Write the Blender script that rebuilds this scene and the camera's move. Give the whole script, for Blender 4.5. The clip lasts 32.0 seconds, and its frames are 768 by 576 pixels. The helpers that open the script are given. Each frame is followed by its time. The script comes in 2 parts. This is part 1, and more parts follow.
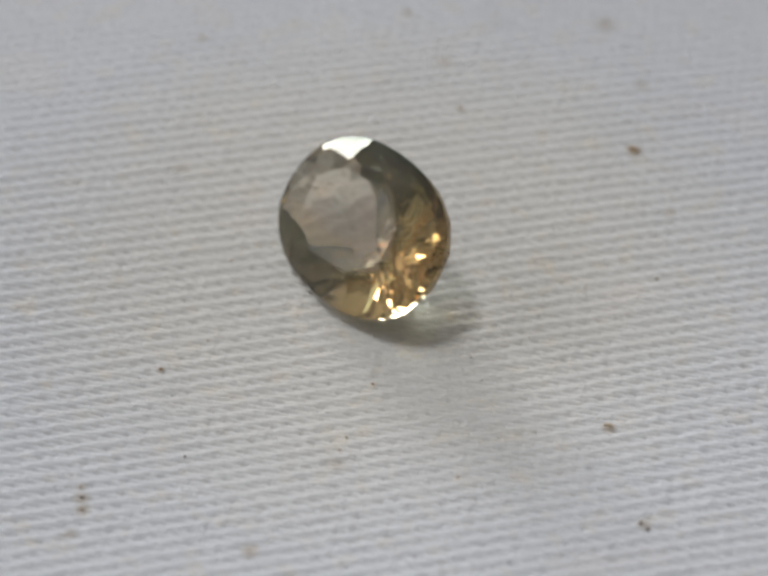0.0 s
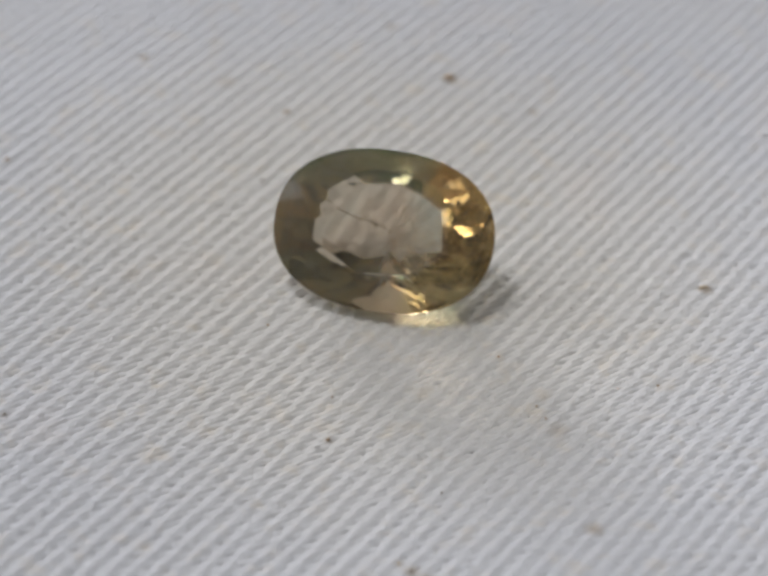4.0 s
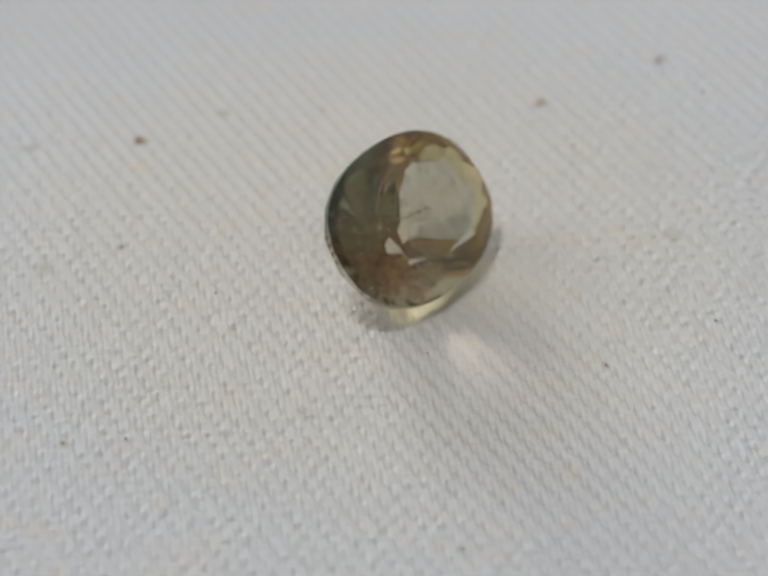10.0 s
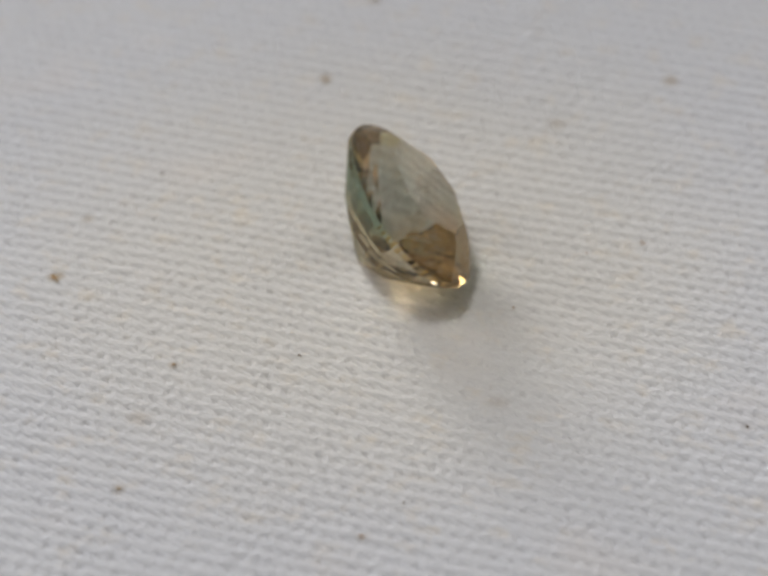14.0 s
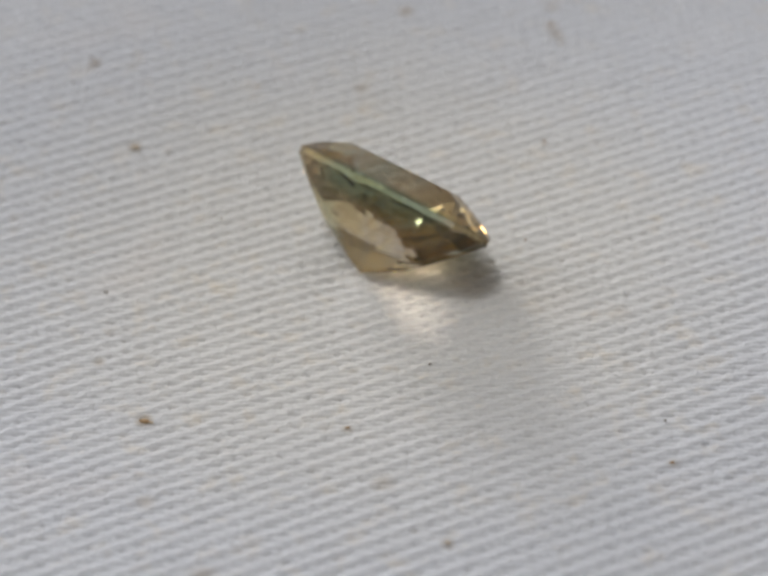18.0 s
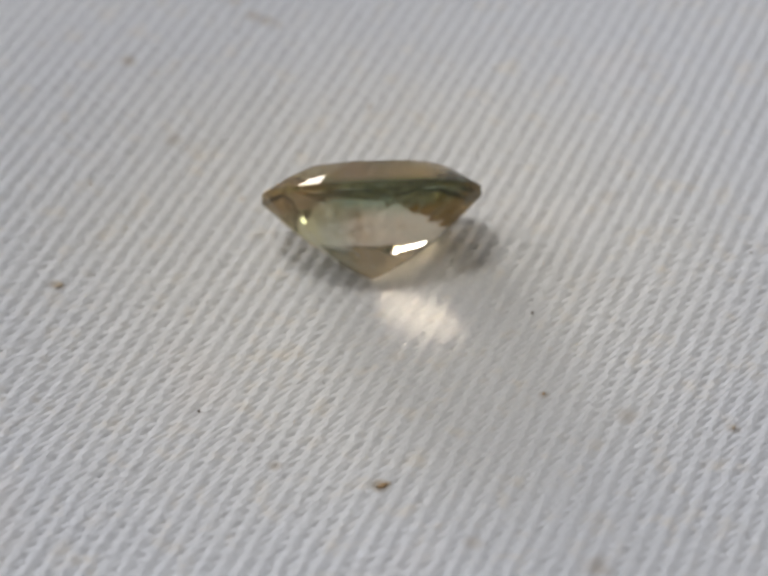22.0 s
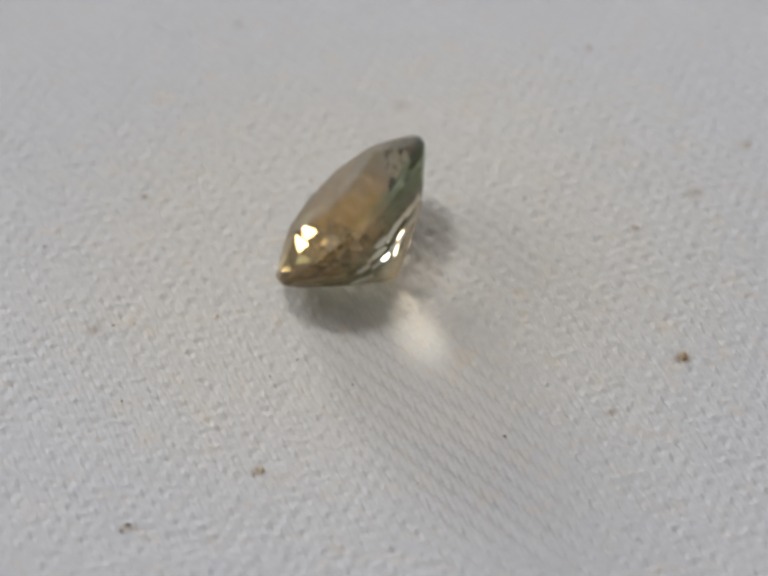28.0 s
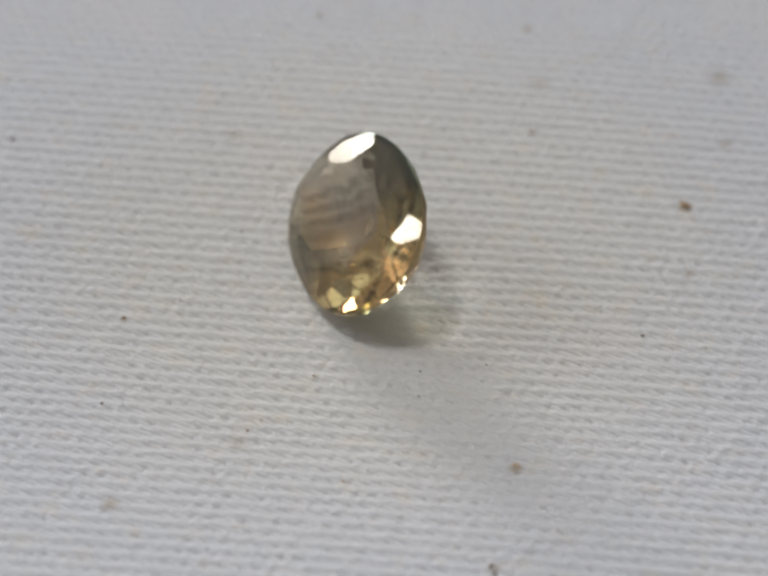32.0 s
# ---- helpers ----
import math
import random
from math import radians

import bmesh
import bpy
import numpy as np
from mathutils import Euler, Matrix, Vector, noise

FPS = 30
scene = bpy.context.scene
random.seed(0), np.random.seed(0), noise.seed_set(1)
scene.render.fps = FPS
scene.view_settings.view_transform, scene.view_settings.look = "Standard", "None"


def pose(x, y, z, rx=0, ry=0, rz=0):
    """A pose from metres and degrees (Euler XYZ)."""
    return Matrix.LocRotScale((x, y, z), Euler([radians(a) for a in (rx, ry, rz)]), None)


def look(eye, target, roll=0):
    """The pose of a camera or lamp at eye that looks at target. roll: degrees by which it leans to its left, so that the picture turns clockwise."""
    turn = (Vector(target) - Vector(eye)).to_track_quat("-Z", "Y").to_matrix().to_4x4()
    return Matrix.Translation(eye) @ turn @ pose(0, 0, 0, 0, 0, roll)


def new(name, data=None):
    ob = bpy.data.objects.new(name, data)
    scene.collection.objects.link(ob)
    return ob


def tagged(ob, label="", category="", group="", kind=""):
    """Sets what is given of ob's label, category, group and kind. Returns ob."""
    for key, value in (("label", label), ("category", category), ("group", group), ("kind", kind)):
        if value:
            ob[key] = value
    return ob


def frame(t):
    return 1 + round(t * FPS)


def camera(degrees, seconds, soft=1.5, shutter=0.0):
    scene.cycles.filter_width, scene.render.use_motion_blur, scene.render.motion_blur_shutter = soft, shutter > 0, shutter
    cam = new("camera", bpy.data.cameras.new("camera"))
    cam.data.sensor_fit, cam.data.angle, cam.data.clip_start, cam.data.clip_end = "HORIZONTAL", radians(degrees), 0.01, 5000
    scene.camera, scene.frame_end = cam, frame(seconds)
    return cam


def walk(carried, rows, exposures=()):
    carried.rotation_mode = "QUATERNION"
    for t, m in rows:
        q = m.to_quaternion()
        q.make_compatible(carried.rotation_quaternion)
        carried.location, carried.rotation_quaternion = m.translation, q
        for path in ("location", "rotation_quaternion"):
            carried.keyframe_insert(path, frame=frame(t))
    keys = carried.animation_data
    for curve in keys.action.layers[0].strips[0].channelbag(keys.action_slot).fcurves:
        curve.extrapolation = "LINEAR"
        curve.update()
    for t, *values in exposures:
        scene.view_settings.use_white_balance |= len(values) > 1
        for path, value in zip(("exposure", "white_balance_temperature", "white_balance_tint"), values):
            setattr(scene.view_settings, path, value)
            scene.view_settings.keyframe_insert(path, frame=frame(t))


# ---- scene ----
# One unit of the plan is 1.05 mm: the stone is an 8 x 6 mm oval on a slowly turning cloth.
U = 0.00105

cam = camera(15.14, 32.0, soft=3.1)
EL, DIST, AIM_X, AIM_Y = radians(39.6), 100.0, 0.106, -1.635
EYE = Vector((AIM_X, AIM_Y - DIST * math.cos(EL), DIST * math.sin(EL))) * U
view = look(EYE, Vector((AIM_X, AIM_Y, 0)) * U, 0.23)
# The film's white balance drifts: seconds, stops, kelvin, tint
EXPOSURES = [(0.0, 0.03, 6500, 10), (2.5, 0.03, 6545, 10.8), (6.0, 0.07, 6455, 11.9), (8.0, 0.07, 6455, 11.5), (9.0, 0.08, 6636, 8.4),
             (10.0, 0.08, 6682, 7.8), (11.0, 0.08, 6990, 3.2), (12.0, 0.08, 6818, 6.2), (13.0, 0.07, 6773, 6.7),
             (14.0, 0.05, 6727, 11.0), (15.5, 0.03, 6560, 11), (17.0, 0.03, 6545, 10.8), (21.0, 0.03, 6545, 10.8), (25.0, 0.03, 6591, 10.4),
             (28.0, 0.05, 6636, 11.0), (30.0, 0.05, 6636, 11.0), (32.0, 0.03, 6560, 11)]
walk(cam, [(0.0, view), (32.0, view)], EXPOSURES)
cam.data.dof.use_dof = True
cam.data.dof.focus_distance = 96.0 * U
cam.data.dof.aperture_fstop = 60.0

# light that the stone throws on the cloth
scene.cycles.caustics_refractive = scene.cycles.caustics_reflective = True
scene.cycles.blur_glossy = 0.0

# ---- light ----
world = bpy.data.worlds.new("daylight")
scene.world = world
world.use_nodes = True
wn = world.node_tree.nodes
sky = wn.new("ShaderNodeTexSky")
sky.sky_type = "NISHITA"
sky.sun_disc = False
sky.sun_elevation = radians(35)
sky.sun_rotation = radians(-30)
wn["Background"].inputs["Strength"].default_value = 0.12
world.node_tree.links.new(sky.outputs["Color"], wn["Background"].inputs["Color"])

WIN = (-0.88, -0.36, 0.10, 0.58)          # window opening in the north wall: x0, x1, z0, z1
ROOM = (-1.6, 1.6, -1.5, 1.3, 1.9)        # x0, x1, y0, y1, ceiling
window_lamp = bpy.data.lights.new("window_light", "AREA")
window_lamp.shape = "RECTANGLE"
window_lamp.size, window_lamp.size_y = WIN[1] - WIN[0], WIN[3] - WIN[2]
window_lamp.energy = 10.5
window_lamp.color = (0.98, 0.99, 1.0)
lamp = new("window_light", window_lamp)
mid_win = Vector(((WIN[0] + WIN[1]) / 2, ROOM[3] + 0.01, (WIN[2] + WIN[3]) / 2))
lamp.matrix_world = look(mid_win, mid_win + Vector((0, -1, 0)))
WIN_WEST = (-0.05, 1.22, 0.66, 1.70)     # window in the west wall: y0, y1, z0, z1
west_lamp = bpy.data.lights.new("west_window_light", "AREA")
west_lamp.shape = "RECTANGLE"
west_lamp.size, west_lamp.size_y = WIN_WEST[1] - WIN_WEST[0], WIN_WEST[3] - WIN_WEST[2]
west_lamp.energy = 6.0
west_lamp.color = (0.97, 0.985, 1.0)
lamp3 = new("west_window_light", west_lamp)
mid_west = Vector((ROOM[0] - 0.01, (WIN_WEST[0] + WIN_WEST[1]) / 2, (WIN_WEST[2] + WIN_WEST[3]) / 2))
lamp3.matrix_world = look(mid_west, mid_west + Vector((1, 0, 0)))
PANEL_AT, PANEL_R = Vector((-0.56, 0.08, ROOM[4] - 0.03)), 0.175
panel_lamp = bpy.data.lights.new("ceiling_light", "AREA")
panel_lamp.shape = "DISK"
panel_lamp.size = 2 * PANEL_R
panel_lamp.energy = 8.6
panel_lamp.color = (0.96, 0.98, 1.0)
lamp2 = new("ceiling_light", panel_lamp)
lamp2.matrix_world = look(PANEL_AT, PANEL_AT - Vector((0, 0, 1)))


# ---- materials ----
def material(name):
    m = bpy.data.materials.new(name)
    m.use_nodes = True
    return m, m.node_tree.nodes, m.node_tree.links, m.node_tree.nodes["Principled BSDF"]


def mix_colour(nodes, links, fac, a, b, blend="MIX"):
    n = nodes.new("ShaderNodeMix")
    n.data_type, n.blend_type = "RGBA", blend
    for socket, value in ((n.inputs[0], fac), (n.inputs[6], a), (n.inputs[7], b)):
        if isinstance(value, bpy.types.NodeSocket):
            links.new(value, socket)
        else:
            socket.default_value = value
    return n.outputs[2]


def noise_value(nodes, links, coord, scale, detail=3.0, rough=0.55):
    n = nodes.new("ShaderNodeTexNoise")
    n.inputs["Scale"].default_value, n.inputs["Detail"].default_value = scale, detail
    n.inputs["Roughness"].default_value = rough
    links.new(coord, n.inputs["Vector"])
    return n.outputs["Fac"]


def ramp(nodes, links, value, low, high):
    n = nodes.new("ShaderNodeMapRange")
    n.inputs["From Min"].default_value, n.inputs["From Max"].default_value = low, high
    n.interpolation_type = "SMOOTHSTEP"
    links.new(value, n.inputs["Value"])
    return n.outputs["Result"]


def plain(name, colour, roughness, grain):
    m, nodes, links, b = material(name)
    co = nodes.new("ShaderNodeTexCoord").outputs["Object"]
    a = noise_value(nodes, links, co, grain)
    c = noise_value(nodes, links, co, grain * 0.08)
    dark = tuple(v * 0.86 for v in colour)
    col = mix_colour(nodes, links, ramp(nodes, links, a, 0.3, 0.7), (*dark, 1), (*colour, 1))
    col = mix_colour(nodes, links, ramp(nodes, links, c, 0.35, 0.75), col, (*(v * 0.93 for v in colour), 1))
    links.new(col, b.inputs["Base Color"])
    b.inputs["Roughness"].default_value = roughness
    bump = nodes.new("ShaderNodeBump")
    bump.inputs["Strength"].default_value, bump.inputs["Distance"].default_value = 0.2, 0.4 / grain
    links.new(a, bump.inputs["Height"])
    links.new(bump.outputs["Normal"], b.inputs["Normal"])
    return m


# Stains soaked into the cotton: x, y, radius (units), strength
STAINS = [(9.3, 6.5, 0.42, 0.75), (2.93, 8.64, 0.3, 0.5), (2.34, 11.48, 0.55, 0.3), (7.5, -8.55, 0.4, 0.6),
          (8.3, -13.5, 0.35, 0.5), (-7.37, -5.71, 0.25, 0.4), (-1.45, -10.4, 0.55, 0.4), (-9.49, -12.14, 0.4, 0.5),
          (-9.43, -12.7, 0.4, 0.5), (-9.73, -13.86, 0.45, 0.4), (-14.9, 1.75, 0.4, 0.15), (-4.03, -14.65, 0.5, 0.5), (-7.33, 4.76, 0.5, 0.25),
          (10.37, 3.1, 0.35, 0.4), (9.87, 10.5, 0.5, 0.35), (8.7, 14.3, 0.7, 0.45), (-9.55, -11.62, 0.35, 0.35),
          (0.95, 14.69, 0.35, 0.4), (-6.85, 12.7, 0.35, 0.3)]


def cotton(name, base):
    m, nodes, links, b = material(name)
    co = nodes.new("ShaderNodeTexCoord").outputs["Object"]
    fibre = noise_value(nodes, links, co, 5200, 4.0, 0.7)
    slub = noise_value(nodes, links, co, 900, 3.0)
    cloud = noise_value(nodes, links, co, 160, 2.0)
    info = nodes.new("ShaderNodeObjectInfo")
    col = mix_colour(nodes, links, ramp(nodes, links, fibre, 0.3, 0.7), (*(v * 0.9 for v in base), 1), (*base, 1))
    warm = (base[0] * 0.99, base[1] * 0.93, base[2] * 0.84, 1)
    col = mix_colour(nodes, links, ramp(nodes, links, slub, 0.52, 0.8), col, warm)
    col = mix_colour(nodes, links, ramp(nodes, links, cloud, 0.55, 0.8), col, (base[0], base[1] * 0.965, base[2] * 0.93, 1))
    tone = nodes.new("ShaderNodeMapRange")
    tone.inputs["To Min"].default_value, tone.inputs["To Max"].default_value = 0.0, 0.35
    links.new(info.outputs["Random"], tone.inputs["Value"])
    col = mix_colour(nodes, links, tone.outputs["Result"], col, (*(v * 0.93 for v in base), 1))
    # lens colour shading painted into the cloth: warm middle, bluish edge, ragged border
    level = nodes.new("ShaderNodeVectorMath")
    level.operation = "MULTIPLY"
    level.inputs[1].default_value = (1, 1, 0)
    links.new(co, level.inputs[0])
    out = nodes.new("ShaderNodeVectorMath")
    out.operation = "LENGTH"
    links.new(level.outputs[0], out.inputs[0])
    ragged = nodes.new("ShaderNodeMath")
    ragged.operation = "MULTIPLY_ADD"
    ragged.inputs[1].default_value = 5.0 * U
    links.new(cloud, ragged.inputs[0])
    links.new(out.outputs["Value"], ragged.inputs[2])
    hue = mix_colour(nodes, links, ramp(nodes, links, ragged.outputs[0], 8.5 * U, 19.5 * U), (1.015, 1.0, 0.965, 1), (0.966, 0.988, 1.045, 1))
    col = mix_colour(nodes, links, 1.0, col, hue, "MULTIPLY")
    wob = nodes.new("ShaderNodeTexNoise")
    wob.inputs["Scale"].default_value = 1500
    links.new(co, wob.inputs["Vector"])
    for x, y, r, s in STAINS:
        d = nodes.new("ShaderNodeVectorMath")
        d.operation = "DISTANCE"
        flat = nodes.new("ShaderNodeVectorMath")
        flat.operation = "MULTIPLY"
        flat.inputs[1].default_value = (1, 1, 0)
        links.new(co, flat.inputs[0])
        links.new(flat.outputs[0], d.inputs[0])
        d.inputs[1].default_value = (x * U, y * U, 0)
        add = nodes.new("ShaderNodeMath")
        add.operation = "MULTIPLY_ADD"
        add.inputs[1].default_value, add.inputs[2].default_value = 0.9 * r * U, -0.45 * r * U
        links.new(wob.outputs["Fac"], add.inputs[0])
        tot = nodes.new("ShaderNodeMath")
        links.new(d.outputs["Value"], tot.inputs[0])
        links.new(add.outputs[0], tot.inputs[1])
        n = nodes.new("ShaderNodeMapRange")
        n.interpolation_type = "SMOOTHSTEP"
        n.inputs["From Min"].default_value, n.inputs["From Max"].default_value = r * U, 0.0
        n.inputs["To Max"].default_value = s
        links.new(tot.outputs[0], n.inputs["Value"])
        col = mix_colour(nodes, links, n.outputs["Result"], col, (0.36, 0.25, 0.12, 1))
    links.new(col, b.inputs["Base Color"])
    b.inputs["Roughness"].default_value = 0.95
    b.inputs["Specular IOR Level"].default_value = 0.15
    b.inputs["Sheen Weight"].default_value = 0.15
    bump = nodes.new("ShaderNodeBump")
    bump.inputs["Strength"].default_value, bump.inputs["Distance"].default_value = 0.5, 0.06 * U
    links.new(fibre, bump.inputs["Height"])
    links.new(bump.outputs["Normal"], b.inputs["Normal"])
    return m


def gem_glass():
    m, nodes, links, b = material("andesine_crystal")
    nodes.remove(b)
    co = nodes.new("ShaderNodeTexCoord").outputs["Object"]
    zone = noise_value(nodes, links, co, 420, 2.0)
    streak = noise_value(nodes, links, co, 1100, 2.0)
    sep = nodes.new("ShaderNodeSeparateXYZ")
    links.new(co, sep.inputs[0])
    x, y, z = sep.outputs

    def product(*values):
        """All the given soft masks at once."""
        out = values[0]
        for v in values[1:]:
            n = nodes.new("ShaderNodeMath")
            n.operation = "MULTIPLY"
            for socket, w in zip(n.inputs, (out, v)):
                if isinstance(w, float):
                    socket.default_value = w
                else:
                    links.new(w, socket)
            out = n.outputs[0]
        return out

    def mask(value, low, high):
        return ramp(nodes, links, value, low * U, high * U)

    # colour gathered between the facets; tones by facet normal paint in varied reflections
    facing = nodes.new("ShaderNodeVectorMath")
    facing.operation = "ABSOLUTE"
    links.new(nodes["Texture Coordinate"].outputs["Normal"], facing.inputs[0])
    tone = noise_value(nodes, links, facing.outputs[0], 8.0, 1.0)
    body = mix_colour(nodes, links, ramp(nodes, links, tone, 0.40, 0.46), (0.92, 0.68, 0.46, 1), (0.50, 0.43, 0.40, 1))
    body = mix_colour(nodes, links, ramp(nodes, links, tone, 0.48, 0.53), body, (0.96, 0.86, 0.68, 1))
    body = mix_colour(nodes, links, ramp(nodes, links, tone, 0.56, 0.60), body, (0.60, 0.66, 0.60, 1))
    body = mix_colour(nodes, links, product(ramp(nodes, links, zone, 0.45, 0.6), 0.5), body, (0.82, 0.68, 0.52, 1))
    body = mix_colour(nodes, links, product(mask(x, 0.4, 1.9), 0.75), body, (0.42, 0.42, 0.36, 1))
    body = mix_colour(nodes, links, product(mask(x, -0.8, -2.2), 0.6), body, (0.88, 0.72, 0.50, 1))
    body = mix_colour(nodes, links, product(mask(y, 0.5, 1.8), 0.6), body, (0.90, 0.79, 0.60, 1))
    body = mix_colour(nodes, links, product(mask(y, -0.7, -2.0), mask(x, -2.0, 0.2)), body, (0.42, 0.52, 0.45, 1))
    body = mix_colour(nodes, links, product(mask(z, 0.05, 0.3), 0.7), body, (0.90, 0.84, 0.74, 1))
    # colour zones under the surface: golden and teal at one end, green along one side
    clear = mix_colour(nodes, links, ramp(nodes, links, zone, 0.35, 0.7), (0.90, 0.82, 0.73, 1), (0.84, 0.83, 0.77, 1))
    clear = mix_colour(nodes, links, product(mask(x, -0.6, -1.6), mask(z, 0.95, 0.85), mask(z, -0.4, 0.2)), clear, (0.96, 0.84, 0.55, 1))
    clear = mix_colour(nodes, links, product(mask(x, -0.3, -1.4), mask(z, -0.5, -1.0)), clear, (0.75, 0.84, 0.83, 1))
    clear = mix_colour(nodes, links, product(mask(x, -0.6, 0.6), mask(y, 0.5, 1.3), mask(z, -0.6, -1.2), 0.75), clear, (0.97, 0.82, 0.56, 1))
    belt = product(mask(y, -1.0, -2.2), mask(x, -2.6, -0.6), mask(z, 0.35, 0.05), mask(z, -1.2, -0.4))
    clear = mix_colour(nodes, links, belt, clear, (0.50, 0.65, 0.53, 1))
    bend = nodes.new("ShaderNodeBsdfRefraction")
    bend.inputs["IOR"].default_value, bend.inputs["Roughness"].default_value = 1.56, 0.0
    links.new(clear, bend.inputs["Color"])
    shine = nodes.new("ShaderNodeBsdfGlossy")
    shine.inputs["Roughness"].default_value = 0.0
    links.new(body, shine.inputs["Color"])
    fres = nodes.new("ShaderNodeFresnel")
    fres.inputs["IOR"].default_value = 1.56
    both = nodes.new("ShaderNodeMixShader")
    links.new(fres.outputs[0], both.inputs[0])
    links.new(bend.outputs[0], both.inputs[1])
    links.new(shine.outputs[0], both.inputs[2])
    film = nodes.new("ShaderNodeBsdfDiffuse")          # thin diffuse film: dust, and haze painted in to lift the dark facets
    film.inputs["Color"].default_value = (0.72, 0.67, 0.60, 1)
    film_share = nodes.new("ShaderNodeMapRange")
    film_share.inputs["To Min"].default_value, film_share.inputs["To Max"].default_value = 0.03, 0.07
    links.new(streak, film_share.inputs["Value"])
    with_film = nodes.new("ShaderNodeMixShader")
    links.new(film_share.outputs[0], with_film.inputs[0])
    links.new(both.outputs[0], with_film.inputs[1])
    links.new(film.outputs[0], with_film.inputs[2])
    links.new(with_film.outputs[0], nodes["Material Output"].inputs["Surface"])
    return m


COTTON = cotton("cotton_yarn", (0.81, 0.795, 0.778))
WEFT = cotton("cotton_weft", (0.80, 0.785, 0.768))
BACK = plain("cotton_backing", (0.74, 0.735, 0.73), 0.95, 3000)
PLATE = plain("white_plate", (0.7, 0.7, 0.69), 0.5, 400)
WALL = plain("wall_paint", (0.78, 0.775, 0.77), 0.8, 60)
WALL_DARK = plain("dark_unseen_wall", (0.20, 0.196, 0.192), 0.8, 60)
WALL_CEILING = plain("ceiling_paint", (0.76, 0.755, 0.75), 0.8, 60)
WALL_MID = plain("grey_wall_paint", (0.52, 0.515, 0.51), 0.8, 60)
GROUND = plain("work_surface", (0.52, 0.50, 0.47), 0.6, 80)
GEM = gem_glass()
SEED = plain("dark_seed_husk", (0.24, 0.18, 0.12), 0.7, 4000)
PALE = plain("pale_seed_husk", (0.70, 0.56, 0.38), 0.7, 4000)
HUSK = plain("brown_seed_husk", (0.48, 0.30, 0.14), 0.7, 4000)


def flecked(name, colour, cover, gloss, grain=2600):
    """Thin matter inside the stone: part open, part scattering, with a metallic glint."""
    m, nodes, links, b = material(name)
    nodes.remove(b)
    co = nodes.new("ShaderNodeTexCoord").outputs["Object"]
    grainy = noise_value(nodes, links, co, grain)
    col = mix_colour(nodes, links, ramp(nodes, links, grainy, 0.3, 0.7), (*(v * 0.8 for v in colour), 1), (*colour, 1))
    matt, pass_on = nodes.new("ShaderNodeBsdfDiffuse"), nodes.new("ShaderNodeBsdfTranslucent")
    glint, clear = nodes.new("ShaderNodeBsdfGlossy"), nodes.new("ShaderNodeBsdfTransparent")
    glint.inputs["Roughness"].default_value = 0.25
    out = matt.outputs[0]
    for fac, shader in ((0.5, pass_on), (gloss, glint), (1 - cover, clear)):
        if shader is not clear:
            links.new(col, shader.inputs["Color"])
        n = nodes.new("ShaderNodeMixShader")
        n.inputs[0].default_value = fac
        links.new(out, n.inputs[1])
        links.new(shader.outputs[0], n.inputs[2])
        out = n.outputs[0]
    links.new(col, matt.inputs["Color"])
    links.new(out, nodes["Material Output"].inputs["Surface"])
    return m


VEIL = flecked("pale_feather", (0.95, 0.94, 0.92), 0.7, 0.2)
HAZE = flecked("copper_haze", (0.95, 0.72, 0.44), 1.0, 0.3)
FLAKE = flecked("copper_flake", (0.98, 0.86, 0.55), 1.0, 0.7)
CRACK = flecked("olive_crack", (0.46, 0.39, 0.22), 0.45, 0.6)


# ---- building helpers ----
def mesh_object(name, bm, mat, parent=None, smooth=False):
    me = bpy.data.meshes.new(name)
    bm.to_mesh(me)
    bm.free()
    me.materials.append(mat)
    if smooth:
        me.polygons.foreach_set("use_smooth", [True] * len(me.polygons))
    ob = new(name, me)
    ob.parent = parent
    return ob


def part(name, bm, mat, parent, label="", smooth=False):
    ob = mesh_object(name, bm, mat, parent, smooth)
    if label:
        tagged(ob, label)
    return ob


def grid_mesh(name, verts, faces, mat, parent=None):
    me = bpy.data.meshes.new(name)
    me.vertices.add(len(verts))
    me.vertices.foreach_set("co", np.asarray(verts, dtype=np.float32).ravel())
    me.loops.add(faces.size)
    me.loops.foreach_set("vertex_index", faces.ravel().astype(np.int32))
    me.polygons.add(len(faces))
    me.polygons.foreach_set("loop_start", np.arange(0, faces.size, faces.shape[1], dtype=np.int32))
    me.polygons.foreach_set("use_smooth", np.ones(len(faces), dtype=bool))
    me.update(calc_edges=True)
    me.materials.append(mat)
    ob = new(name, me)
    ob.parent = parent
    return ob


def box(bm, x0, x1, y0, y1, z0, z1):
    m = Matrix.LocRotScale(((x0 + x1) / 2, (y0 + y1) / 2, (z0 + z1) / 2), None, (x1 - x0, y1 - y0, z1 - z0))
    bmesh.ops.create_cube(bm, size=1, matrix=m)


# ---- the plain room that closes the place ----
GROUND_Z = -0.0165
T = 0.1


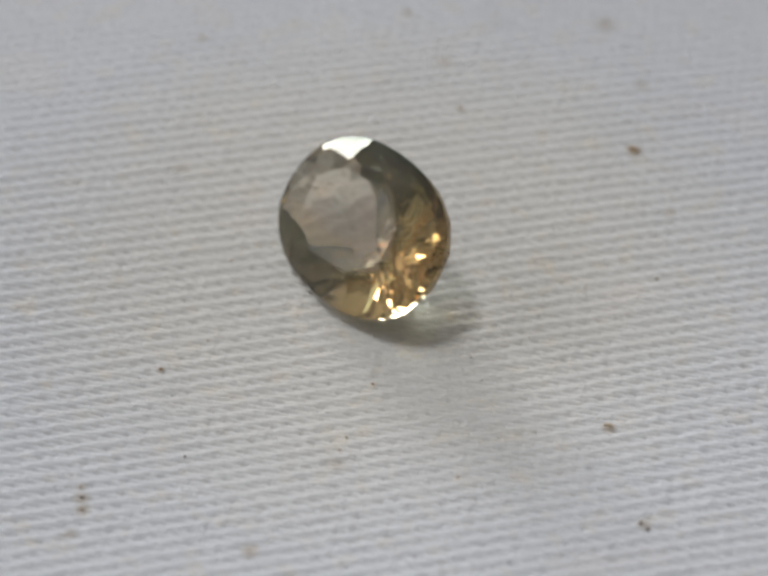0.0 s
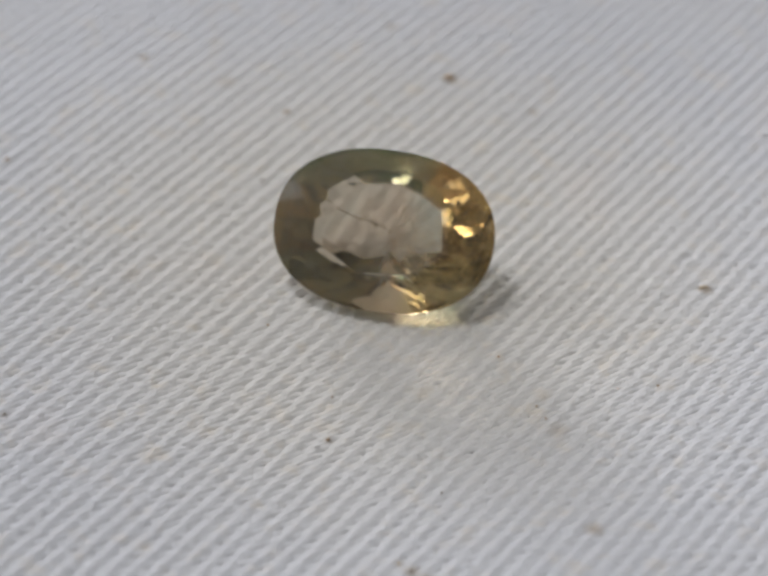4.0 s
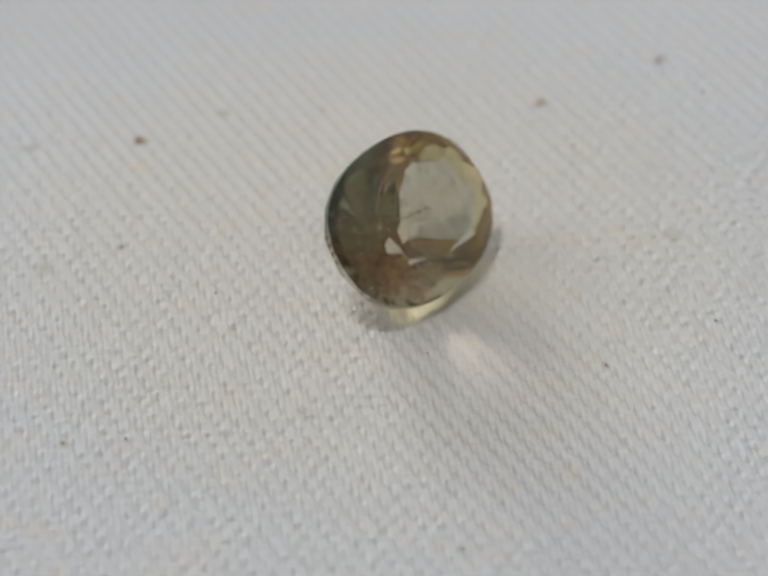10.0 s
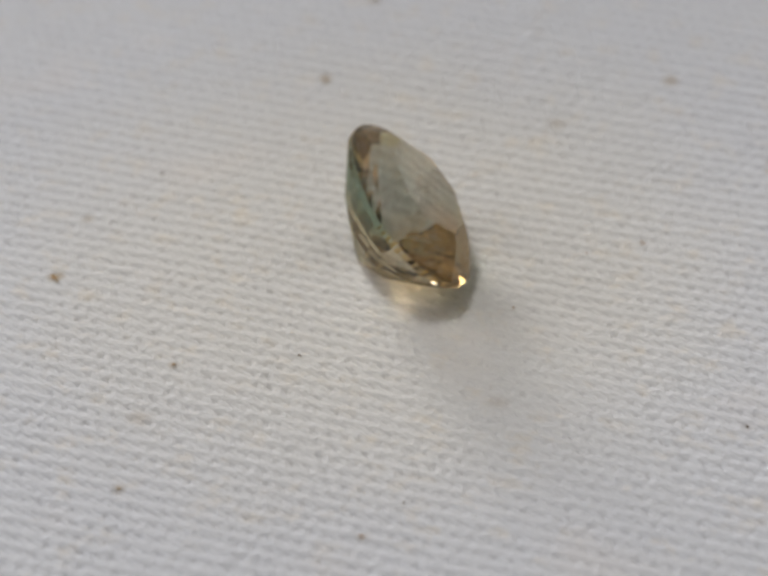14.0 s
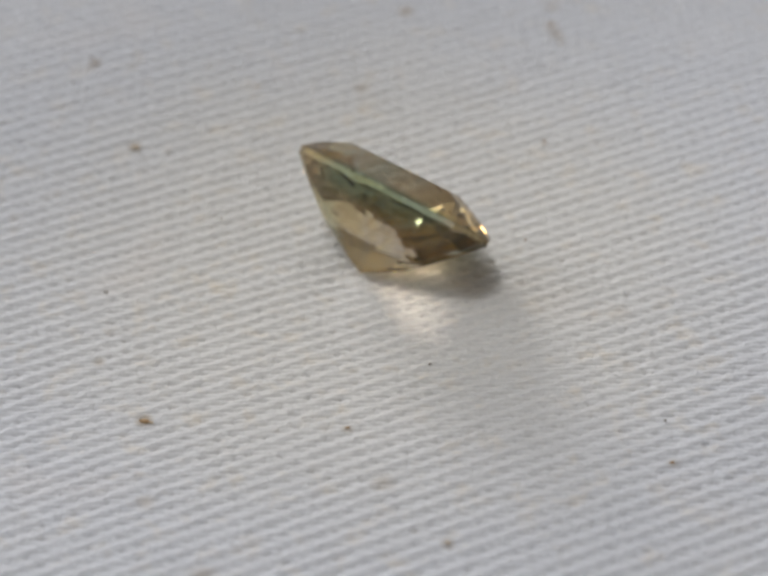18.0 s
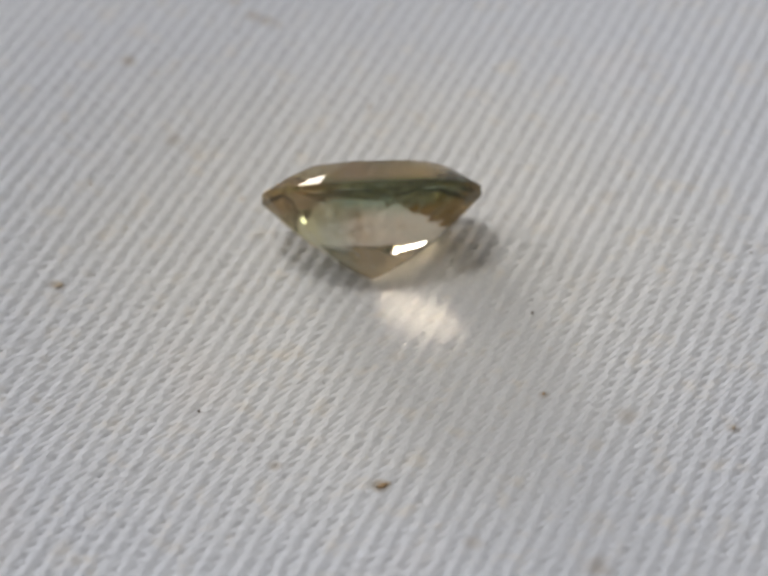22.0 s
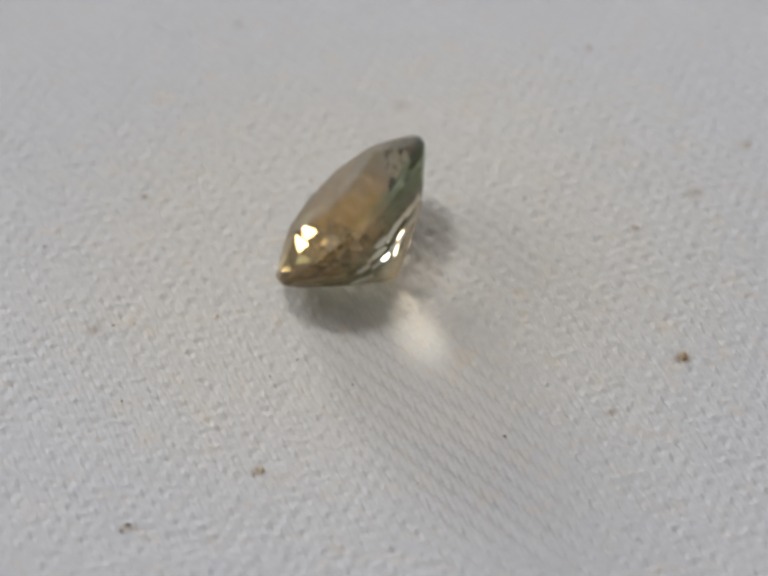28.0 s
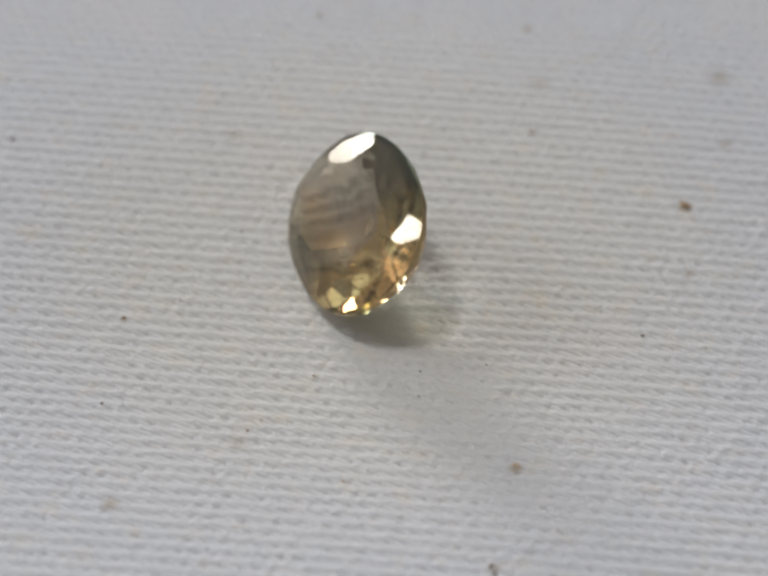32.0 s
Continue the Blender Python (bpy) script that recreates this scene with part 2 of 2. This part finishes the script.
def room():
    x0, x1, y0, y1, top = ROOM
    wx0, wx1, wz0, wz1 = WIN

    def wall(name, *boxes, mat=WALL, label="plain light grey painted room wall"):
        bm = bmesh.new()
        for b in boxes:
            box(bm, *b)
        tagged(mesh_object(name, bm, mat), label, "wall", kind="structure")

    wall("wall_north", (x0, wx0, y1, y1 + T, GROUND_Z, top), (wx1, x1, y1, y1 + T, GROUND_Z, top),
         (wx0, wx1, y1, y1 + T, GROUND_Z, wz0), (wx0, wx1, y1, y1 + T, wz1, top))
    # unseen wall, added dark in place of the camera body the stone reflects
    wall("wall_south", (x0, x1, y0 - T, y0, GROUND_Z, top), mat=WALL_DARK, label="unseen dark grey wall added behind the camera")
    a, b, c, d = WIN_WEST
    wall("wall_west", (x0 - T, x0, y0 - T, a, GROUND_Z, top), (x0 - T, x0, b, y1 + T, GROUND_Z, top),
         (x0 - T, x0, a, b, GROUND_Z, c), (x0 - T, x0, a, b, d, top))
    wall("wall_east", (x1, x1 + T, y0 - T, y1 + T, GROUND_Z, top), mat=WALL_MID, label="plain grey painted room wall")
    bm = bmesh.new()
    box(bm, x0 - T, x1 + T, y0 - T, y1 + T, top, top + T)
    tagged(mesh_object("ceiling", bm, WALL_CEILING), "plain grey painted ceiling", "ceiling", kind="structure")
    fixture = tagged(new("ceiling_lamp"), "round white ceiling lamp glowing softly overhead", "ceiling lamp")
    fixture.location = (PANEL_AT.x, PANEL_AT.y, top)
    bm = bmesh.new()
    bmesh.ops.create_cone(bm, cap_ends=True, segments=64, radius1=PANEL_R + 0.02, radius2=PANEL_R + 0.03, depth=0.026,
                          matrix=Matrix.Translation((0, 0, -0.013)))
    part("housing", bm, PLATE, fixture)
    bm = bmesh.new()
    box(bm, x0 - T, x1 + T, y0 - T, y1 + T, GROUND_Z - 0.05, GROUND_Z)
    tagged(mesh_object("ground", bm, GROUND), "plain work surface under the turntable", "ground", kind="structure")


room()

# ---- turntable ----
turntable = tagged(new("turntable"), "plain white round turntable carrying the cotton cloth", "turntable")
PLATE_Z = -3.0


def turntable_parts():
    bm = bmesh.new()
    bmesh.ops.create_cone(bm, cap_ends=True, segments=96, radius1=27 * U, radius2=27 * U, depth=3 * U,
                          matrix=Matrix.Translation((0, 0, (PLATE_Z - 1.5) * U)))
    bmesh.ops.bevel(bm, geom=[e for e in bm.edges if e.calc_face_angle(0) > 1], offset=0.4 * U, segments=2, affect="EDGES")
    part("plate", bm, PLATE, turntable)
    bm = bmesh.new()
    low = GROUND_Z / U
    bmesh.ops.create_cone(bm, cap_ends=True, segments=64, radius1=22 * U, radius2=20 * U, depth=(PLATE_Z - 3.0 - low) * U,
                          matrix=Matrix.Translation((0, 0, (PLATE_Z - 3.0 + low) / 2 * U)))
    part("base", bm, PLATE, turntable)


turntable_parts()

# ---- the cloth ----
cloth = tagged(new("twill_cloth"), "white cotton twill cloth with brown flecks and stains", "cloth")
R_CLOTH = 24.5


def cloth_z(x, y):
    """Height of the softly dished cloth, in units."""
    x, y = np.asarray(x, dtype=float), np.asarray(y, dtype=float)
    s = 0.1 / (1 + (np.hypot(x, y) / 17.0)**4)**0.25
    p, q = x * s, y * s
    z = (-0.248 - 0.216 * p + 0.512 * q + 0.056 * p * p - 0.18 * p * q + 0.318 * q * q
         - 0.042 * p**3 - 0.146 * p * p * q + 0.107 * p * q * q - 0.249 * q**3)
    return z - 0.22 * np.exp(-((x - 0.9)**2 + (y - 0.2)**2) / 2.4) - 0.16 * np.exp(-((x + 0.5)**2 + (y + 0.6)**2) / 2.1)


P_WARP, P_WEFT, WARP_DIR = 0.205, 0.507, radians(-8.5)
RIB, TICK = 0.0172, 0.045
rng = np.random.default_rng(4)


def under(k, i):
    """Nearness of the crossing at which a warp yarn dives under the weft, one in three: 1 there, 0 away from it."""
    d = np.abs((k - i + 1.5) % 3 - 1.5)
    return np.where(d < 1, 0.5 + 0.5 * np.cos(np.pi * d), 0)


LUMPS = rng.normal(size=(340, 340))
PITS = rng.uniform(0.55, 1.45, size=(200, 200))


def lump(x, y, size):
    """Uneven swelling of the spun cotton."""
    p, q = np.clip(x / size + 169, 0, 338), np.clip(y / size + 169, 0, 338)
    i, j = p.astype(int), q.astype(int)
    f, g = p - i, q - j
    f, g = f * f * (3 - 2 * f), g * g * (3 - 2 * g)
    return (LUMPS[i, j] * (1 - f) * (1 - g) + LUMPS[i + 1, j] * f * (1 - g)
            + LUMPS[i, j + 1] * (1 - f) * g + LUMPS[i + 1, j + 1] * f * g)


def drift(a, n, size):
    return size * np.interp(a, np.linspace(a[0], a[-1], n), rng.normal(size=n))


RING = np.radians([0, 45, 90, 135, 180, 270])


def yarn(i, along_warp):
    gap = P_WARP if along_warp else P_WEFT
    half = math.sqrt(max(R_CLOTH**2 - (i * gap)**2, 0.04))
    n = max(int(2 * half / 0.072), 8)
    a = np.linspace(-half, half, n)
    side = i * gap + drift(a, 30, 0.004)
    fuzz = rng.normal(size=(n, 6)) * 0.004
    if along_warp:
        k = a / P_WEFT
        u, v = a, side
        wide = 0.137 + drift(a, 70, 0.004)
        # every float leans with the diagonal rib, so that neighbours run together into one cord
        lean = 2 * math.pi / 3 * (k[:, None] - (v[:, None] + np.cos(RING) * wide[:, None]) / P_WARP)
        rib = -0.80 * np.cos(lean) + 0.25 * np.cos(2 * lean)
        across = v[:, None] + np.cos(RING) * wide[:, None]
        pit = 0
        for m in (i - 2, i - 1, i, i + 1):
            turn = np.rint((k - m - 0.5) / 3)
            du = (k - m - 0.5 - 3 * turn) * P_WEFT
            deep = PITS[m % 200, np.clip(turn.astype(int) + 80, 0, 199)]
            pit = pit + (deep * np.exp(-(du / 0.15)**2))[:, None] * np.exp(-((across - (m + 0.5) * P_WARP) / 0.075)**2)
        h = RIB * rib - TICK * pit + fuzz
        tall = 0.021 * np.ones(n)
    else:
        k = a / P_WARP
        u, v = side, a
        h = (-0.125 + 0.024 * under(k, i) + drift(a, 60, 0.005))[:, None] + fuzz
        wide = 0.21 + drift(a, 60, 0.012)
        tall = 0.042 * np.ones(n)
    c, s = math.cos(WARP_DIR), math.sin(WARP_DIR)
    x, y = u * c - v * s, u * s + v * c
    nx, ny = (-s, c) if along_warp else (c, s)
    V = np.empty((n, 6, 3))
    V[:, :, 0] = x[:, None] + nx * np.cos(RING) * wide[:, None]
    V[:, :, 1] = y[:, None] + ny * np.cos(RING) * wide[:, None]
    V[:, :, 2] = cloth_z(V[:, :, 0], V[:, :, 1]) + h + np.sin(RING) * tall[:, None] + 0.004 * lump(V[:, :, 0], V[:, :, 1], 0.29) + 0.008 * lump(V[:, :, 0] + 3.1, V[:, :, 1], 0.19) + 0.004 * lump(V[:, :, 0], V[:, :, 1] + 2.3, 0.15)
    r, q = np.meshgrid(np.arange(n - 1), np.arange(6), indexing="ij")
    q2 = (q + 1) % 6
    F = np.stack([r * 6 + q, r * 6 + q2, (r + 1) * 6 + q2, (r + 1) * 6 + q], -1).reshape(-1, 4)
    if not along_warp:
        F = F[:, ::-1]
    return grid_mesh("warp_yarn" if along_warp else "weft_yarn", V.reshape(-1, 3) * U, F, COTTON if along_warp else WEFT, cloth)


def backing():
    rs, n = np.linspace(0.5, R_CLOTH + 0.3, 40), 120
    an = np.linspace(0, 2 * math.pi, n, endpoint=False)
    bm = bmesh.new()
    rings = []
    for r in rs:
        zz = cloth_z(r * np.cos(an), r * np.sin(an)) - 0.17
        rings.append([bm.verts.new((r * math.cos(w) * U, r * math.sin(w) * U, z * U)) for w, z in zip(an, zz)])
    r = rs[-1]
    rings.append([bm.verts.new((r * math.cos(w) * U, r * math.sin(w) * U, PLATE_Z * U)) for w in an])
    bm.faces.new(rings[0])
    for p, q in zip(rings, rings[1:]):
        for k in range(n):
            bm.faces.new((p[k], q[k], q[(k + 1) % n], p[(k + 1) % n]))
    bm.faces.new(rings[-1][::-1])
    part("backing", bm, BACK, cloth, "plain white cotton layer under the twill", smooth=True)


backing()

# ---- the stone ----
GEM_AT = Vector((-0.635, -0.857, 2.053))
GEM_TURN = Matrix(((-0.60071, -0.57986, -0.55038), (0.7989, -0.40948, -0.44054), (0.03008, -0.70433, 0.70923)))
GEM_POSE = Matrix.Translation(GEM_AT * U) @ GEM_TURN.to_4x4()
gemstone = tagged(new("gemstone"), "oval faceted green and brown transparent gemstone lying tilted on the cloth", "gemstone")
A, B, SUPER = 3.82, 2.80, 2.27
CROWN, GIRDLE, DEPTH = 0.967, 0.2, 3.07
CULET = Vector((-0.03, 0.17, -DEPTH))


def support(phi):
    m = SUPER / (SUPER - 1)
    return (abs(math.cos(phi))**m + abs(math.sin(phi))**m)**(1 / m)


def cut_stone():
    """The stone as a solid cut by planes, in a space where the outline has radius one; then stretched to the oval."""
    bm = bmesh.new()
    bmesh.ops.create_cube(bm, size=8)
    hand = random.Random(7)

    def cut(point, normal, slip=0.0):
        normal = Vector(normal).normalized() + Vector((hand.gauss(0, slip), hand.gauss(0, slip), hand.gauss(0, slip)))
        geom = bm.verts[:] + bm.edges[:] + bm.faces[:]
        res = bmesh.ops.bisect_plane(bm, geom=geom, dist=1e-6, plane_co=point, plane_no=normal, clear_outer=True)
        edges = [e for e in res["geom_cut"] if isinstance(e, bmesh.types.BMEdge)]
        if len(edges) > 2:
            bmesh.ops.contextual_create(bm, geom=edges)

    for k in range(64):
        phi = 2 * math.pi * (k + 0.5) / 64
        n = Vector((math.cos(phi), math.sin(phi), 0))
        cut(n * support(phi), n)
    cut((0, 0, CROWN), (0, 0, 1))
    rise = CROWN - GIRDLE / 2

    def crown(phi, reach, base):
        n = Vector((math.cos(phi), math.sin(phi), 0))
        h = support(phi)
        run = reach * h
        cut(n * h + Vector((0, 0, base)), (n * rise + Vector((0, 0, run))), 0.008)

    for k in range(8):
        crown(math.pi / 4 * k, 0.40, GIRDLE / 2)
    for k in range(16):
        crown(math.pi / 8 * (k + 0.5), 0.345, GIRDLE / 2)
    for k in range(8):
        phi = math.pi / 4 * (k + 0.5)
        n = Vector((math.cos(phi), math.sin(phi), 0))
        cut(n * 0.585 * support(phi) + Vector((0, 0, CROWN)), n * 0.55 + Vector((0, 0, 0.42)), 0.012)

    for k in range(8):                                 # the upper halves of the main facets lie flatter and a little askew
        phi = math.pi / 4 * k + 0.16
        n = Vector((math.cos(phi), math.sin(phi), 0))
        cut(n * 0.79 * support(phi) + Vector((0, 0, 0.545)), n * 0.74 + Vector((0, 0, 0.45)), 0.012)

    def pavilion(phi, culet, scale=1.0, level=-GIRDLE / 2, shift=0.0):
        n = Vector((math.cos(phi), math.sin(phi), 0))
        t = Vector((-math.sin(phi), math.cos(phi), 0))
        p = n * support(phi) * scale + Vector((0, shift, level))
        nn = t.cross(culet - p)
        if nn.dot(n) < 0:
            nn = -nn
        cut(p, nn, 0.012)

    for k in range(16):
        pavilion(math.pi / 8 * (k + 0.5), Vector((0, 0.06, -3.95)))
    for k in range(16):
        pavilion(math.pi / 8 * k, Vector((0, 0.06, -3.55)), 0.808, -0.87, 0.02)
    for k in range(8):
        pavilion(math.pi / 4 * k, CULET, 0.56, -1.7, 0.08)
    for k in range(8):
        pavilion(math.pi / 4 * (k + 0.5), CULET + Vector((0, 0, -0.12)), 0.578, -1.7, 0.08)
    for k in range(16):
        pavilion(math.pi / 8 * (k + 0.5), CULET + Vector((0, 0, 0.03)), 0.372, -2.2, 0.11)
    for k in range(8):
        pavilion(math.pi / 4 * (k + 0.3), CULET + Vector((0, 0, 0.10)), 0.205, -2.62, 0.13)
    cut((0, 0, -DEPTH + 0.06), (0, 0, -1))
    for v in bm.verts:
        v.co = (v.co.x * A * U, v.co.y * B * U, v.co.z * U)
    bmesh.ops.remove_doubles(bm, verts=bm.verts[:], dist=1e-8)
    sharp = [e for e in bm.edges if e.is_manifold and e.calc_face_angle(0) > 0.2]
    bmesh.ops.bevel(bm, geom=sharp, offset=0.018 * U, segments=1, affect="EDGES", clamp_overlap=True)
    bmesh.ops.recalc_face_normals(bm, faces=bm.faces[:])
    return bm


def gem_part(name, keep, label):
    bm = cut_stone()
    bm.normal_update()
    bmesh.ops.delete(bm, geom=[f for f in bm.faces if not keep(f)], context="FACES")
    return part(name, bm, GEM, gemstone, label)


def build_gem():
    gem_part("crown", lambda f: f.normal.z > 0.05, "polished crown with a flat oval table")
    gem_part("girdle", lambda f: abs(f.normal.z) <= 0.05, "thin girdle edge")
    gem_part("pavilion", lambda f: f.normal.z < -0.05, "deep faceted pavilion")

    rs = np.random.default_rng(11)
    # a haze of coppery specks, dense towards one end
    spot = np.column_stack([-rs.uniform(0.2, 3.3, 7000), rs.normal(size=7000) * 0.9, rs.normal(size=7000) * 0.5 - 0.4])
    inside = ((spot[:, 0] / A)**2 + (spot[:, 1] / B)**2 < 0.72 + 0.25 * np.minimum(spot[:, 2], 0)) & (spot[:, 2] < 0.5)
    spot = spot[inside]
    corners = spot[:, None, :] + rs.normal(size=(len(spot), 4, 3)) * 0.013
    haze = grid_mesh("inclusion_cloud", corners.reshape(-1, 3) * U, np.arange(len(spot) * 4).reshape(-1, 4), HAZE, gemstone)
    tagged(haze, "hazy cloud of tiny coppery inclusions", kind="stuff")
    # a feather: fine pale slivers fanning out in one plane
    fan, out, down = bmesh.new(), Vector((0.94, -0.34, 0.0)), Vector((0.33, 0.02, -0.94))
    for k in range(30):
        w = rs.normal() * 0.55
        way = out * math.cos(w) + down * math.sin(w)
        p = Vector((-0.3, 0.05, 0.2)) + way * rs.uniform(0.05, 0.9) + Vector(rs.normal(size=3)) * 0.03
        q = p + way * rs.uniform(0.2, 0.9)
        side = way.cross(Vector(rs.normal(size=3))).normalized() * rs.uniform(0.005, 0.014)
        if max(p.z, q.z) < 0.85:
            fan.faces.new([fan.verts.new(v * U) for v in (p, p + (q - p) * 0.4 + side, q, p + (q - p) * 0.4 - side)])
    # and a fan of them rising from the culet along the back of the stone
    for k in range(48):
        w, near, far = rs.uniform(1.5, 4.6), rs.uniform(0.06, 0.3), rs.uniform(0.3, 0.52)
        p, q = (Vector((A * r * math.cos(w), B * r * math.sin(w) + 0.1, -2.80 + 2.3 * r + rs.uniform(0.05, 0.2))) for r in (near, far))
        side = Vector((-math.sin(w), math.cos(w), 0.0)) * rs.uniform(0.008, 0.022)
        fan.faces.new([fan.verts.new(v * U) for v in (p, p + (q - p) * 0.5 + side, q, p + (q - p) * 0.5 - side)])
    tagged(part("feather", fan, VEIL, gemstone, "pale feather of fine inclusions"), kind="stuff")
    # a healed crack just under the table, a thin ragged wall
    crack, before = bmesh.new(), None
    for k in range(26):
        f = k / 25
        x, y = 2.15 - 2.4 * f + rs.normal() * 0.025, -0.88 + 0.95 * f**0.8 + 0.1 * math.sin(5 * f) + rs.normal() * 0.025
        top = min(0.9, CROWN - 0.07) - 0.25 * max(0, 0.3 - f)
        pair = [crack.verts.new(Vector((x, y, top + rs.normal() * 0.02)) * U),
                crack.verts.new(Vector((x + 0.07, y + 0.03, top - 0.12 - 0.14 * rs.random())) * U)]
        if before and rs.random() > 0.12:
            crack.faces.new((before[0], before[1], pair[1], pair[0]))
        before = pair
    part("crack", crack, CRACK, gemstone, "dark olive ragged healed crack")
    for k in range(58):
        end = -1 if k < 36 else 1
        x, y, z = end * rs.uniform(2.1, 3.2), rs.uniform(-0.9, 0.9), rs.uniform(-0.75, 0.25)
        if k >= 46:                                     # bright flakes beside the crack
            f = rs.uniform(0.55, 1.05)
            x, y, z = 2.15 - 2.4 * f, -0.88 + 0.95 * f + rs.normal() * 0.05, 0.72 + rs.normal() * 0.05
        bm = bmesh.new()
        bmesh.ops.create_circle(bm, cap_ends=True, segments=6, radius=rs.uniform(0.02, 0.05) * U)
        bmesh.ops.extrude_face_region(bm, geom=bm.faces[:])
        bmesh.ops.translate(bm, verts=bm.verts[6:], vec=(0, 0, 0.008 * U)) if len(bm.verts) > 6 else None
        ob = part("flake", bm, FLAKE, gemstone, "tiny golden inclusion flake")
        ob.matrix_basis = pose(x * U, y * U, z * U, *rs.uniform(-40, 40, 2), rs.uniform(0, 360))


build_gem()

# ---- flecks caught in the weave: x, y, length, turn, dark or brown ----
FLECKS = [(9.3, 6.62, 0.46, 161, 1), (9.42, 6.5, 0.16, 150, 0), (9.12, 6.72, 0.2, 175, 2), (2.93, 8.64, 0.18, 10, 1), (9.65, -0.58, 0.17, 20, 0),
          (7.48, -8.4, 0.36, 161, 2), (7.62, -8.5, 0.1, 150, 2), (8.2, -13.45, 0.24, 70, 0), (8.4, -13.75, 0.18, 20, 0),
          (-7.37, -5.71, 0.18, 0, 1), (-6.32, -10.07, 0.16, 60, 0), (-5.23, -0.08, 0.12, 30, 1), (-5.9, -4.2, 0.08, 0, 1),
          (2.5, -11.08, 0.11, 0, 1), (-1.32, -9.68, 0.14, 90, 1), (-1.1, -9.0, 0.12, 150, 2),
          (-9.49, -12.14, 0.15, 30, 0), (-9.43, -12.7, 0.14, 100, 1), (-9.55, -11.62, 0.12, 60, 2), (-14.9, 1.75, 0.15, 45, 0), (-0.4, 6.05, 0.16, 0, 0),
          (-6.85, 12.72, 0.2, 0, 1), (0.95, 14.69, 0.2, 0, 2), (5.06, -3.8, 0.08, 0, 0), (3.05, -4.86, 0.08, 40, 0),
          (3.4, -6.07, 0.07, 0, 0), (-0.25, -6.27, 0.12, 0, 1), (-7.19, 10.72, 0.11, 0, 0)]
HUSKS = [(SEED, "dark seed husk fleck"), (HUSK, "brown seed husk fleck"), (PALE, "pale tan seed husk fleck")]


def fleck(x, y, size, turn, kind):
    bm = bmesh.new()
    bmesh.ops.create_icosphere(bm, subdivisions=2, radius=0.5)
    for v in bm.verts:
        w = noise.noise(v.co * 3 + Vector((x, y, 0)))
        v.co *= 1 + 0.35 * w
        v.co = Vector((v.co.x * size * 0.85, v.co.y * (0.03 + size * 0.28), v.co.z * (0.03 + size * 0.2))) * U
    z = float(cloth_z(x, y)) + 0.05
    ob = part("fleck", bm, HUSKS[kind][0], cloth, HUSKS[kind][1], smooth=True)
    ob.matrix_basis = pose(x * U, y * U, z * U, 0, 0, turn)


for row in FLECKS:
    fleck(*row)

# ---- the yarns of the weave ----
for i in range(-int(R_CLOTH / P_WARP), int(R_CLOTH / P_WARP) + 1):
    yarn(i, True)
for i in range(-int(R_CLOTH / P_WEFT), int(R_CLOTH / P_WEFT) + 1):
    yarn(i, False)

# ---- the turn of the table, seconds and degrees ----
TURN = [(0.0, 0.0), (0.5, 5.44), (1.0, 10.96), (1.5, 16.42), (2.0, 21.72), (2.5, 26.4), (3.0, 32.4), (3.5, 37.2),
        (5.5, 57.9), (6.0, 64.1), (6.5, 68.8), (7.0, 74.09), (7.5, 79.57), (8.0, 84.99), (8.5, 90.65), (9.0, 96.13),
        (9.5, 101.39), (10.0, 106.7), (10.5, 111.3), (11.0, 116.6), (11.5, 121.9), (12.0, 127.46), (12.5, 132.95),
        (13.0, 138.4), (13.5, 143.97), (14.0, 149.5), (14.5, 154.4), (16.5, 176.23), (17.0, 181.6), (17.5, 186.1),
        (18.0, 192.0), (18.5, 196.81), (19.0, 202.17), (19.5, 207.69), (20.0, 213.1), (20.5, 218.55), (21.0, 224.1),
        (21.5, 228.6), (22.0, 235.0), (22.5, 239.7), (23.0, 245.17), (23.5, 250.6), (24.0, 256.0), (24.5, 261.7),
        (25.0, 266.89), (25.5, 271.4), (27.5, 292.87), (28.0, 298.47), (28.5, 304.0), (29.0, 309.27), (29.5, 314.01),
        (30.0, 319.43), (30.5, 324.93), (31.0, 330.47), (31.5, 335.72), (32.0, 341.31)]


def motions():
    turns = [(t, pose(0, 0, 0, 0, 0, a)) for t, a in TURN]
    walk(cloth, turns)
    walk(turntable, turns)
    walk(gemstone, [(t, m @ GEM_POSE) for t, m in turns])


motions()
